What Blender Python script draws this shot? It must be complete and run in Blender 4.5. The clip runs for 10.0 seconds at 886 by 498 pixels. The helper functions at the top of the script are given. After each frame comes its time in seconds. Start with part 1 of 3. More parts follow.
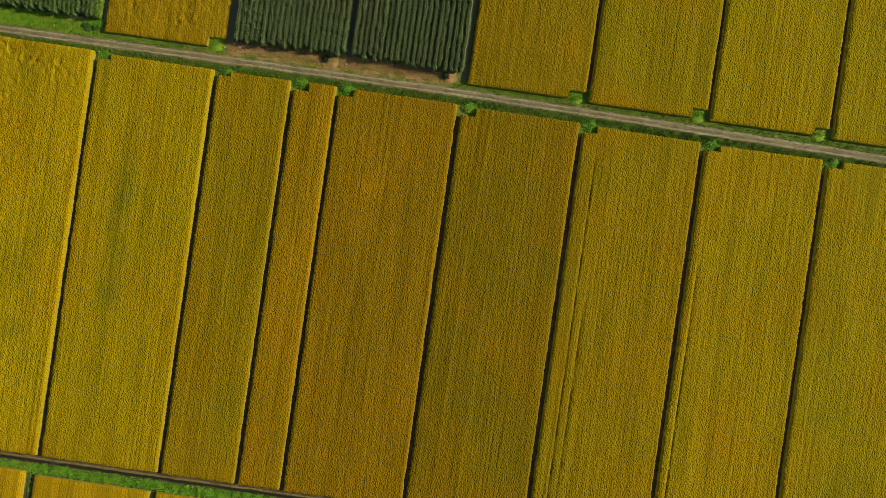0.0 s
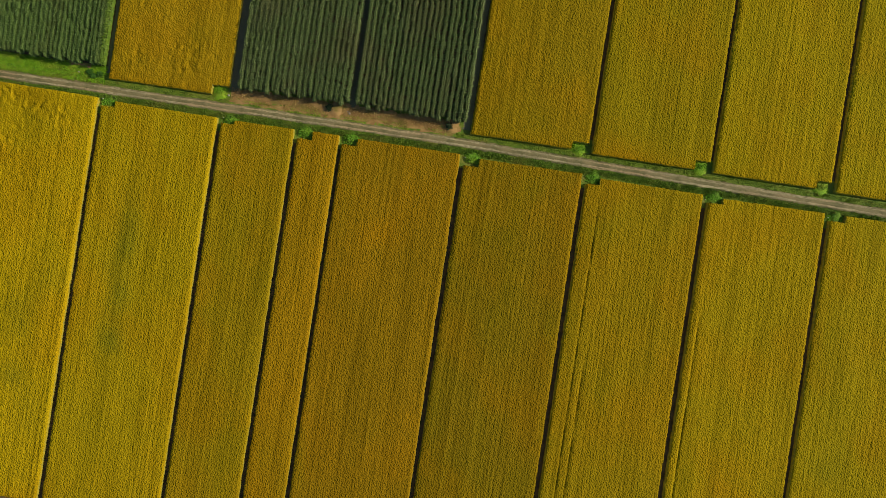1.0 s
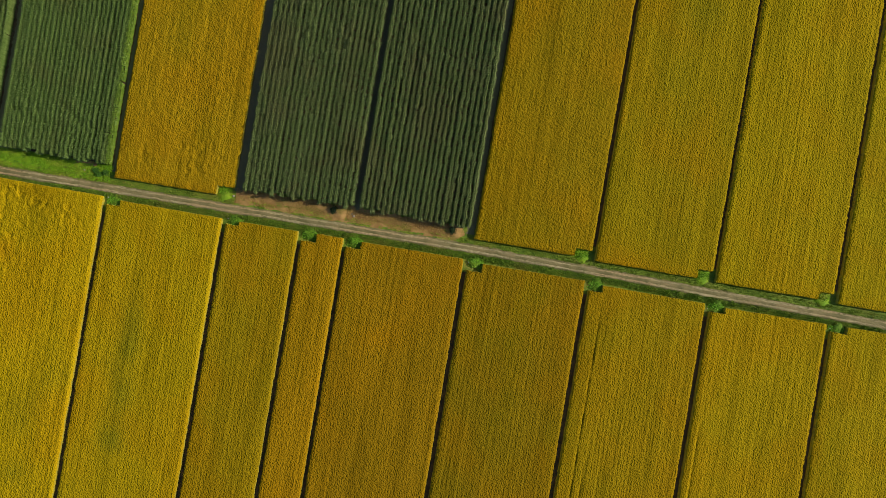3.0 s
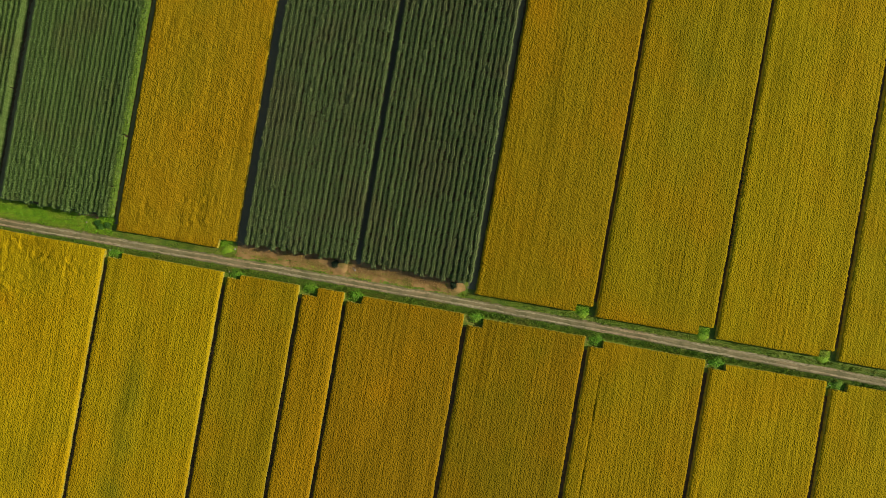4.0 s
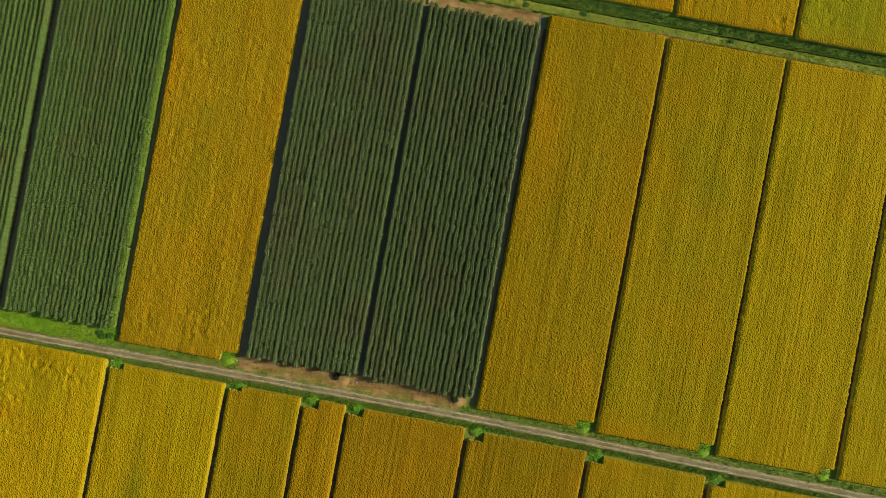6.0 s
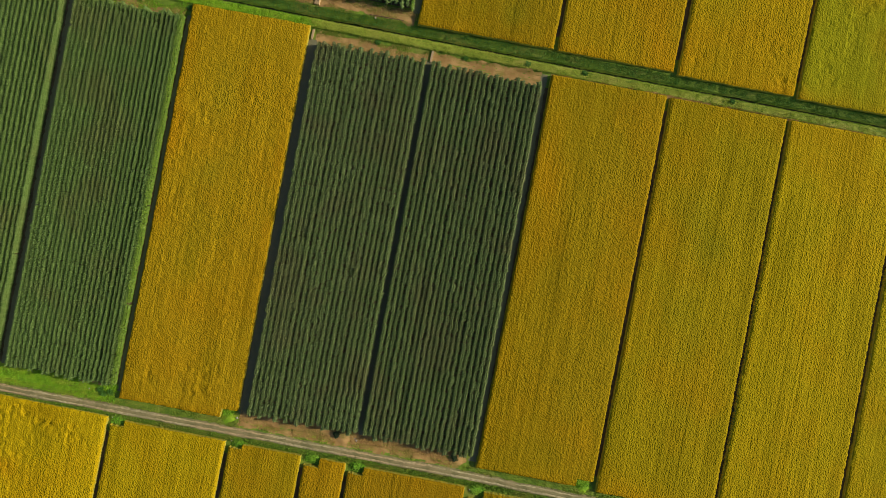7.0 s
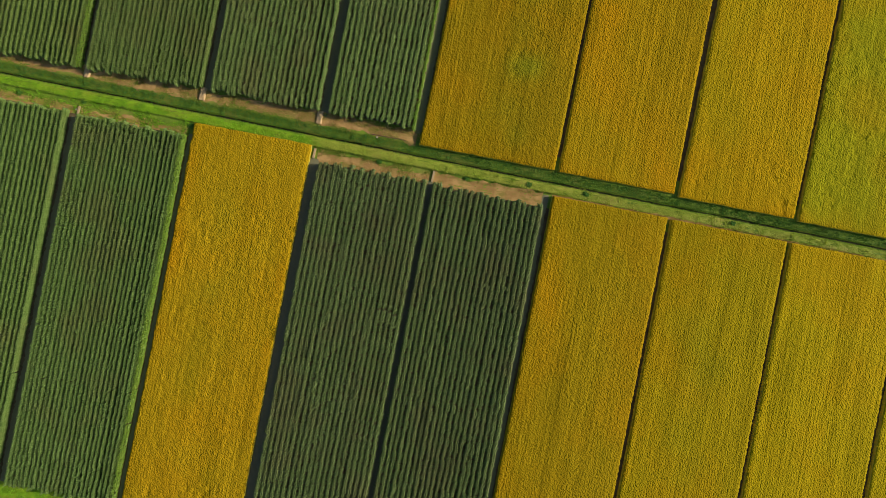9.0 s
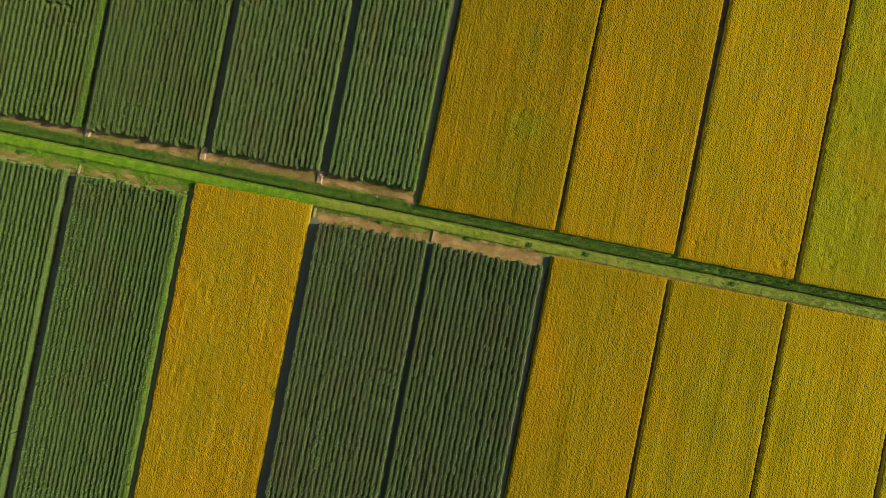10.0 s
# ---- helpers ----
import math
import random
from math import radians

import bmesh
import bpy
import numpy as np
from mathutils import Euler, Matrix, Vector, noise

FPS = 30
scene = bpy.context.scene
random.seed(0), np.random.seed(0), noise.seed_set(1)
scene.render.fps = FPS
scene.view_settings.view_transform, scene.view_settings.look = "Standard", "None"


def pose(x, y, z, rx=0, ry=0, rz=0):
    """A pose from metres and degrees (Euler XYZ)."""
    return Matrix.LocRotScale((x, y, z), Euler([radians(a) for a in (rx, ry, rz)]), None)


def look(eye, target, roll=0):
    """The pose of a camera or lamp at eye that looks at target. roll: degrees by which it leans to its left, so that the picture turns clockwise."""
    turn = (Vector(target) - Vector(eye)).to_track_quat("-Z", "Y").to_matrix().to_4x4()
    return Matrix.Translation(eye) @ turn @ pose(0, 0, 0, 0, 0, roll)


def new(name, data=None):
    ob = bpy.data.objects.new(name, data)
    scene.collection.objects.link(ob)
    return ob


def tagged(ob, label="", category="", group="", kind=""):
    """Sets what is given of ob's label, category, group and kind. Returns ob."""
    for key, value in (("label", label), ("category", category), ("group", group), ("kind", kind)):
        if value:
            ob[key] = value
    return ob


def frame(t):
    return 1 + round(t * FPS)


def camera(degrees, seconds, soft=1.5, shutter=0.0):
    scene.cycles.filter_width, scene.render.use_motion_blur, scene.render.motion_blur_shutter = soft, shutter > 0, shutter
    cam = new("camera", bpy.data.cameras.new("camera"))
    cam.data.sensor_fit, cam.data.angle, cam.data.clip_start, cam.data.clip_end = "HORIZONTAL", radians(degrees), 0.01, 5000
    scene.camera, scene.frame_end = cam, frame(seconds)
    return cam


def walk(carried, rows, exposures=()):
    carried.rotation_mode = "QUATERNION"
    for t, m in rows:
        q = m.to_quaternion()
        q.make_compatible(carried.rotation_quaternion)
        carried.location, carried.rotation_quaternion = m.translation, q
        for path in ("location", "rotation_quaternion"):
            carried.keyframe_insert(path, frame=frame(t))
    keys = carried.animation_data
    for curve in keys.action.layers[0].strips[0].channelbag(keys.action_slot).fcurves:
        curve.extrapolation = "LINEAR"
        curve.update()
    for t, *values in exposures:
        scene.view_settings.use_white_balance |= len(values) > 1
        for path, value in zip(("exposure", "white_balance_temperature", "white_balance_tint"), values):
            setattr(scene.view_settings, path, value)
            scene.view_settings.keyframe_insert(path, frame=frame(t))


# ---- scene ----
cam = camera(76.0, 10.0, 0.72)
# seconds, place in metres, turn in degrees: a drone that looks straight down and flies up the strips
PATH = [
    (0.0, 1.25, -28.90, 112.85, -0.009, 0.273, 8.000),
    (0.5, 0.42, -24.13, 112.94, 0.029, 0.286, 8.221),
    (1.0, -0.50, -19.29, 112.96, 0.056, 0.291, 8.510),
    (1.5, -1.37, -14.31, 113.07, 0.077, 0.289, 8.782),
    (2.0, -2.24, -9.31, 113.18, 0.094, 0.303, 9.028),
    (2.5, -3.17, -4.24, 113.19, 0.117, 0.325, 9.244),
    (4.0, -6.10, 11.50, 113.44, 0.236, 0.353, 9.762),
    (4.5, -7.17, 16.86, 113.53, 0.272, 0.341, 9.901),
    (5.0, -8.25, 22.37, 113.60, 0.304, 0.328, 10.036),
    (5.5, -9.39, 27.98, 113.65, 0.322, 0.314, 10.176),
    (7.0, -12.77, 45.18, 113.96, 0.305, 0.308, 10.571),
    (7.5, -13.93, 51.08, 114.05, 0.307, 0.297, 10.665),
    (8.0, -15.09, 56.93, 114.10, 0.326, 0.264, 10.745),
    (8.5, -16.37, 62.72, 114.16, 0.380, 0.218, 10.815),
    (9.0, -17.58, 68.48, 114.17, 0.461, 0.173, 10.835),
    (9.5, -18.76, 74.23, 114.25, 0.552, 0.142, 10.851),
    (10.0, -19.90, 79.93, 114.42, 0.641, 0.116, 10.903),
]
walk(cam, [(t, pose(x, y, z, rx, ry, rz)) for t, x, y, z, rx, ry, rz in PATH],
     [(0.0, -0.22), (2.5, -0.16), (5.5, 0.0), (10.0, 0.2)])

# ---------------------------------------------------------------- light
SUN_FROM = Vector((1.85, 0.5, 1.0)).normalized()
world = bpy.data.worlds.new("sky")
scene.world = world
world.use_nodes = True
wn = world.node_tree.nodes
sky = wn.new("ShaderNodeTexSky")
sky.sky_type = "NISHITA"
sky.sun_disc = False
sky.sun_elevation = math.asin(SUN_FROM.z)
sky.sun_rotation = math.atan2(SUN_FROM.x, SUN_FROM.y)
world.node_tree.links.new(sky.outputs[0], wn["Background"].inputs[0])
wn["Background"].inputs[1].default_value = 0.085
sun_data = bpy.data.lights.new("sun", "SUN")
sun_data.energy = 4.02
sun_data.angle = radians(0.6)
sun_data.color = (1.0, 0.885, 0.70)
sun = new("sun", sun_data)
sun.matrix_world = look(SUN_FROM * 200, (0, 0, 0))

# ---------------------------------------------------------------- materials


class Mat:
    """A node material put together step by step."""

    def __init__(self, name, rough=0.8, spec=0.2):
        self.m = bpy.data.materials.new(name)
        self.m.use_nodes = True
        self.t = self.m.node_tree
        self.b = self.t.nodes["Principled BSDF"]
        self.b.inputs["Roughness"].default_value = rough
        self.b.inputs["Specular IOR Level"].default_value = spec
        self.geo = self.t.nodes.new("ShaderNodeNewGeometry")
        self.obj = self.t.nodes.new("ShaderNodeObjectInfo")

    def link(self, a, b):
        self.t.links.new(a, b)

    def noise(self, scale, detail=3.0, stretch=(1, 1, 1), rough=0.55):
        mp = self.t.nodes.new("ShaderNodeMapping")
        mp.inputs["Scale"].default_value = stretch
        self.link(self.geo.outputs["Position"], mp.inputs["Vector"])
        n = self.t.nodes.new("ShaderNodeTexNoise")
        n.inputs["Scale"].default_value = scale
        n.inputs["Detail"].default_value = detail
        n.inputs["Roughness"].default_value = rough
        self.link(mp.outputs[0], n.inputs["Vector"])
        return n.outputs["Fac"]

    def ramp(self, fac, lo, hi):
        r = self.t.nodes.new("ShaderNodeMapRange")
        r.interpolation_type = "SMOOTHSTEP"
        r.inputs[1].default_value, r.inputs[2].default_value = lo, hi
        self.link(fac, r.inputs[0])
        return r.outputs[0]

    def times(self, a, k):
        n = self.t.nodes.new("ShaderNodeMath")
        n.operation = "MULTIPLY"
        self.link(a, n.inputs[0])
        if isinstance(k, (int, float)):
            n.inputs[1].default_value = k
        else:
            self.link(k, n.inputs[1])
        return n.outputs[0]

    def add(self, a, b):
        n = self.t.nodes.new("ShaderNodeMath")
        n.operation = "ADD"
        self.link(a, n.inputs[0])
        self.link(b, n.inputs[1])
        return n.outputs[0]

    def mix(self, fac, a, b, mode="MIX"):
        n = self.t.nodes.new("ShaderNodeMix")
        n.data_type, n.blend_type = "RGBA", mode
        for s, v in ((n.inputs[0], fac), (n.inputs[6], a), (n.inputs[7], b)):
            if isinstance(v, (int, float)):
                s.default_value = v
            elif isinstance(v, tuple):
                s.default_value = (*v, 1)
            else:
                self.link(v, s)
        return n.outputs[2]

    def done(self, colour, bump=None, strength=0.5, distance=0.05, leaf=0.0):
        """leaf: the share of the light that goes through, for thin leaves."""
        self.link(colour, self.b.inputs["Base Color"])
        if leaf:
            thin = self.t.nodes.new("ShaderNodeBsdfTranslucent")
            both = self.t.nodes.new("ShaderNodeMixShader")
            both.inputs[0].default_value = leaf
            self.link(colour, thin.inputs["Color"])
            self.link(self.b.outputs[0], both.inputs[1])
            self.link(thin.outputs[0], both.inputs[2])
            self.link(both.outputs[0], self.t.nodes["Material Output"].inputs["Surface"])
        if bump:
            n = self.t.nodes.new("ShaderNodeBump")
            n.inputs["Strength"].default_value = strength
            n.inputs["Distance"].default_value = distance
            self.link(bump, n.inputs["Height"])
            self.link(n.outputs[0], self.b.inputs["Normal"])
        return self.m


def rice_material():
    m = Mat("ripe_rice", 0.85, 0.03)
    ripe = m.t.nodes.new("ShaderNodeAttribute")
    ripe.attribute_name = "ripe_and_rim_shade"
    base = m.obj.outputs["Color"]
    patch = m.ramp(m.noise(0.055, 3), 0.42, 0.66)
    c = m.mix(m.times(patch, 0.26), base, (0.50, 0.225, 0.003))
    green = m.ramp(m.noise(0.085, 4, (1.3, 0.45, 1)), 0.50, 0.72)
    c = m.mix(m.times(green, 0.30), c, (0.25, 0.215, 0.004))
    orange = m.times(m.ramp(ripe.outputs["Fac"], 0.0, 1.0), m.ramp(m.times(ripe.outputs["Fac"], -1.0), -1.3, -0.9))
    c = m.mix(orange, c, (0.53, 0.255, 0.004))
    # negative values: unripe rice, and the shade painted along the west rim
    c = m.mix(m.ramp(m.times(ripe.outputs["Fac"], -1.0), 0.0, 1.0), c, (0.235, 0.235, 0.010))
    c = m.mix(m.ramp(ripe.outputs["Fac"], 0.6, 1.7), c, (0.64, 0.48, 0.06))
    streak = m.ramp(m.noise(1.4, 3, (1, 0.020, 1), 0.65), 0.38, 0.64)
    c = m.mix(m.times(streak, 0.52), c, (0.66, 0.66, 0.55), "MULTIPLY")
    broad = m.ramp(m.noise(0.32, 4, (1, 0.06, 1), 0.6), 0.46, 0.68)
    c = m.mix(m.times(broad, 0.55), c, (0.70, 0.72, 0.66), "MULTIPLY")
    # clumps of ears; the lows between them are darkened, shade put into colour
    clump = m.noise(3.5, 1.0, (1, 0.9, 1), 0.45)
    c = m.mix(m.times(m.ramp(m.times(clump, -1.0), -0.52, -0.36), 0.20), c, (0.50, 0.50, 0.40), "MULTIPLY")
    # drill lines along the strip, fading in and out
    place = m.t.nodes.new("ShaderNodeSeparateXYZ")
    m.link(m.geo.outputs["Position"], place.inputs[0])
    drift = m.times(m.noise(0.06, 2, (1, 0.04, 1)), 10.0)
    turn = m.add(m.times(place.outputs["X"], 2 * math.pi / 0.82), drift)
    line = m.t.nodes.new("ShaderNodeMath")
    line.operation = "SINE"
    m.link(turn, line.inputs[0])
    thread = m.times(m.noise(1.3, 2, (1, 0.03, 1), 0.6), 0.45)
    lines = m.add(thread, m.times(m.times(line.outputs[0], 0.07), m.ramp(m.noise(0.09, 3, (1, 0.15, 1)), 0.44, 0.74)))
    return m.done(c, m.add(clump, lines), 1.0, 0.31)


def stalk_material():
    m = Mat("rice_stalks", 0.75, 0.15)
    c = m.mix(m.ramp(m.noise(3.0, 3, (1, 1, 0.3)), 0.35, 0.7), (0.48, 0.375, 0.03), (0.31, 0.28, 0.05))
    return m.done(c, m.noise(8.0, 2, (1, 1, 0.2)), 0.6, 0.08)


def maize_material():
    m = Mat("maize_leaf", 0.6, 0.2)
    c = m.mix(m.geo.outputs["Random Per Island"], (0.118, 0.178, 0.044), (0.200, 0.262, 0.088))
    c = m.mix(m.times(m.ramp(m.noise(0.10, 4), 0.46, 0.68), 0.5), c, (0.185, 0.165, 0.065))
    c = m.mix(m.times(m.ramp(m.noise(1.3, 3), 0.60, 0.75), 0.15), c, (0.20, 0.15, 0.05))
    c = m.mix(1.0, c, m.obj.outputs["Color"], "MULTIPLY")
    return m.done(c, leaf=0.06)


# lighter copy of the maize leaf: sunlight painted on the east outer row
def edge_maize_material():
    m = Mat("maize_leaf_sunlit", 0.5, 0.35)
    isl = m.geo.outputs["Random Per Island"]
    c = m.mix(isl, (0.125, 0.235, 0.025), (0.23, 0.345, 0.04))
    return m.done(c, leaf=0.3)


def soil_material():
    m = Mat("field_soil", 0.95, 0.1)
    c = m.mix(m.ramp(m.noise(0.5, 5), 0.35, 0.65), (0.095, 0.068, 0.036), (0.150, 0.108, 0.058))
    c = m.mix(m.times(m.ramp(m.noise(1.6, 4), 0.52, 0.68), 0.6), c, (0.05, 0.075, 0.018))
    return m.done(c, m.noise(4.0, 6), 0.6, 0.10)


def grass_material(name, dark, light, dry, dry_amount):
    m = Mat(name, 0.75, 0.2)
    c = m.mix(m.ramp(m.noise(0.7, 4), 0.35, 0.65), dark, light)
    c = m.mix(m.times(m.ramp(m.noise(0.22, 4, (0.6, 1.5, 1)), 0.48, 0.68), dry_amount), c, dry)
    return m.done(c, m.noise(6.0, 5), 0.8, 0.12)


def tuft_material(name, a, b, dry, dry_amount):
    m = Mat(name, 0.6, 0.25)
    mid = m.add(m.times(m.geo.outputs["Random Per Island"], 0.45), m.times(m.ramp(m.noise(0.9, 3), 0.36, 0.64), 0.55))
    c = m.mix(mid, a, b)
    c = m.mix(m.times(m.ramp(m.noise(0.25, 3, (0.6, 1.5, 1)), 0.48, 0.66), dry_amount), c, dry)
    return m.done(c, leaf=0.25)


def gravel_material():
    m = Mat("gravel_track", 0.95, 0.15)
    c = m.mix(m.ramp(m.noise(0.35, 5, (0.5, 1.6, 1)), 0.35, 0.65), (0.37, 0.310, 0.160), (0.56, 0.470, 0.255))
    c = m.mix(m.times(m.ramp(m.noise(0.05, 3, (1, 2, 1)), 0.46, 0.62), 0.7), c, (0.54, 0.36, 0.18))
    c = m.mix(m.times(m.ramp(m.noise(0.8, 5, (0.35, 1.6, 1)), 0.53, 0.66), 0.35), c, (0.16, 0.14, 0.070))
    c = m.mix(m.times(m.ramp(m.noise(2.6, 4), 0.42, 0.66), 0.5), c, (0.17, 0.15, 0.075))
    return m.done(c, m.noise(9.0, 5), 0.6, 0.05)


def earth_material():
    m = Mat("bare_earth", 0.95, 0.1)
    c = m.mix(m.ramp(m.noise(0.5, 5), 0.35, 0.65), (0.34, 0.205, 0.070), (0.55, 0.345, 0.130))
    c = m.mix(m.times(m.ramp(m.noise(0.55, 4, (0.6, 1.4, 1)), 0.50, 0.66), 0.75), c, (0.20, 0.20, 0.035))
    c = m.mix(m.times(m.noise(5.0, 3), 0.4), c, (0.24, 0.15, 0.06))
    return m.done(c, m.noise(5.0, 5), 0.7, 0.08)


def plain_material(name, a, b, rough=0.7, scale=6.0):
    m = Mat(name, rough, 0.3)
    return m.done(m.mix(m.noise(scale, 4), a, b), m.noise(scale * 3, 3), 0.3, 0.02)


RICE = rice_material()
STALK = stalk_material()
MAIZE = maize_material()
MAIZE_EDGE = edge_maize_material()
SOIL = soil_material()
GRASS = grass_material("verge_grass", (0.11, 0.19, 0.018), (0.19, 0.285, 0.026), (0.30, 0.275, 0.055), 0.6)
BANK = grass_material("bank_grass", (0.14, 0.29, 0.010), (0.25, 0.43, 0.016), (0.42, 0.38, 0.05), 0.45)
OLIVE_BANK = grass_material("olive_bank_grass", (0.22, 0.27, 0.025), (0.34, 0.38, 0.05), (0.40, 0.33, 0.08), 0.6)
TUFT = tuft_material("verge_tufts", (0.14, 0.225, 0.018), (0.28, 0.36, 0.034), (0.36, 0.33, 0.06), 0.6)
TUFT_SOUTH = tuft_material("south_verge_tufts", (0.11, 0.215, 0.014), (0.215, 0.34, 0.028), (0.30, 0.28, 0.05), 0.6)
TUFT_LUSH = tuft_material("lush_tufts", (0.14, 0.37, 0.016), (0.32, 0.62, 0.04), (0.36, 0.46, 0.04), 0.4)
RIDGE = grass_material("earth_ridge", (0.20, 0.165, 0.045), (0.30, 0.235, 0.07), (0.16, 0.18, 0.03), 0.6)
LUSH_GROUND = grass_material("lush_ground", (0.08, 0.19, 0.012), (0.15, 0.29, 0.018), (0.19, 0.26, 0.025), 0.4)
TUFT_OLIVE = tuft_material("olive_tufts", (0.26, 0.38, 0.03), (0.46, 0.56, 0.065), (0.56, 0.50, 0.09), 0.5)
TUFT_BANK = tuft_material("bank_tufts", (0.14, 0.34, 0.010), (0.30, 0.54, 0.022), (0.48, 0.44, 0.06), 0.45)
# dark bushes' own green; on the ditch side it carries the shade
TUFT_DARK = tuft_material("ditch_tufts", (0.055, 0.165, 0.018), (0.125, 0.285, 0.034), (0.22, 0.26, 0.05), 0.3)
TUFT_DRY = tuft_material("dry_tufts", (0.38, 0.25, 0.07), (0.60, 0.42, 0.15), (0.30, 0.30, 0.05), 0.5)
CLAY = plain_material("grey_clay", (0.150, 0.147, 0.077), (0.212, 0.200, 0.107), 0.95, 1.2)
GRAVEL = gravel_material()
EARTH = earth_material()
MEDIAN = grass_material("track_median", (0.18, 0.165, 0.065), (0.28, 0.24, 0.105), (0.38, 0.29, 0.14), 0.7)
SANDY_EARTH = plain_material("sandy_earth", (0.42, 0.28, 0.13), (0.56, 0.40, 0.21), 0.95, 2.0)
SANDY = plain_material("sandy_ridge", (0.36, 0.26, 0.13), (0.47, 0.35, 0.19))
# near black, the shade down in the ditches as a colour
DITCH_SHADE = plain_material("ditch_shade", (0.030, 0.034, 0.018), (0.060, 0.060, 0.032), 0.95, 2.0)
DITCH_SHADE.node_tree.nodes["Principled BSDF"].inputs["Specular IOR Level"].default_value = 0.05
WOOD = plain_material("weathered_wood", (0.10, 0.06, 0.04), (0.20, 0.12, 0.08))
CONCRETE = plain_material("pale_concrete", (0.55, 0.52, 0.45), (0.70, 0.68, 0.62))
STONE = plain_material("field_stone", (0.36, 0.32, 0.24), (0.50, 0.45, 0.35))
# very dark leaf colour for the mounds that imitate shade at the ramps
RAMP_SHADE = tuft_material("ramp_shade_leaf", (0.030, 0.060, 0.020), (0.055, 0.095, 0.030), (0.06, 0.08, 0.03), 0.3)

# ---------------------------------------------------------------- helpers for meshes
rng = np.random.default_rng(7)


def mesh_of(name, verts, faces, material, smooth=False):
    me = bpy.data.meshes.new(name)
    me.from_pydata([tuple(v) for v in np.asarray(verts, float).tolist()], [], faces if isinstance(faces, list) else faces.tolist())
    me.materials.append(material)
    if smooth:
        me.polygons.foreach_set("use_smooth", np.ones(len(me.polygons), bool))
    me.update()
    return me


def part_mesh(name, me, parent, label=""):
    ob = new(name, me)
    ob.parent = parent
    if label:
        tagged(ob, label)
    return ob


def thing(name, label, category, group="", kind="", at=(0, 0, 0)):
    ob = new(name)
    ob.location = at
    ob.empty_display_size = 0.5
    return tagged(ob, label, category, group, kind)


def field_noise(nx, ny, cells):
    """Smooth random heights of about unit size on a grid, with bumps some cells across."""
    gx, gy = max(2, int(nx / cells) + 3), max(2, int(ny / cells) + 3)
    g = rng.normal(size=(gx, gy))
    u, v = np.arange(nx) / cells, np.arange(ny) / cells
    i, j = u.astype(int), v.astype(int)
    fu, fv = (u - i)[:, None], (v - j)[None]
    fu, fv = fu * fu * (3 - 2 * fu), fv * fv * (3 - 2 * fv)
    a = g[np.ix_(i, j)] * (1 - fu) + g[np.ix_(i + 1, j)] * fu
    b = g[np.ix_(i, j + 1)] * (1 - fu) + g[np.ix_(i + 1, j + 1)] * fu
    return a * (1 - fv) + b * fv


# ---------------------------------------------------------------- the lie of the land


def road_y(x):
    return 2.15 - 0.0185 * np.logaddexp(0, x / 8) * 8


def canal_y(x):
    return 86.75 - 0.0092 * x


SOUTH_Y = -82.1

# height against distance from each line
ROAD_SHAPE = [(-2.4, 0.0), (-2.1, 0.05), (-1.25, 0.50), (-0.9, 0.60), (0.0, 0.65), (0.9, 0.60), (1.25, 0.50), (2.1, 0.05), (2.4, 0.0)]
CANAL_SHAPE = [(-3.0, 0.0), (-2.55, 0.02), (-2.3, 0.36), (-1.0, 0.30), (-0.5, -0.25), (-0.25, -1.0), (0.13, -1.0), (0.30, -0.38), (0.9, -0.30), (1.9, 0.08), (2.3, 0.12), (2.9, 0.0)]
SOUTH_SHAPE = [(-2.8, 0.0), (-2.3, 0.25), (-0.9, 0.28), (-0.45, 0.05), (-0.28, -0.8), (0.06, -0.8), (0.2, 0.22), (0.75, 0.20), (0.88, -0.08), (1.2, -0.08), (1.4, 0.0)]


def shape(table, d):
    return np.interp(d, [a for a, _ in table], [b for _, b in table])


def land(x, y):
    return shape(ROAD_SHAPE, y - road_y(x)) + shape(CANAL_SHAPE, y - canal_y(x)) + shape(SOUTH_SHAPE, y - SOUTH_Y + 0 * x)


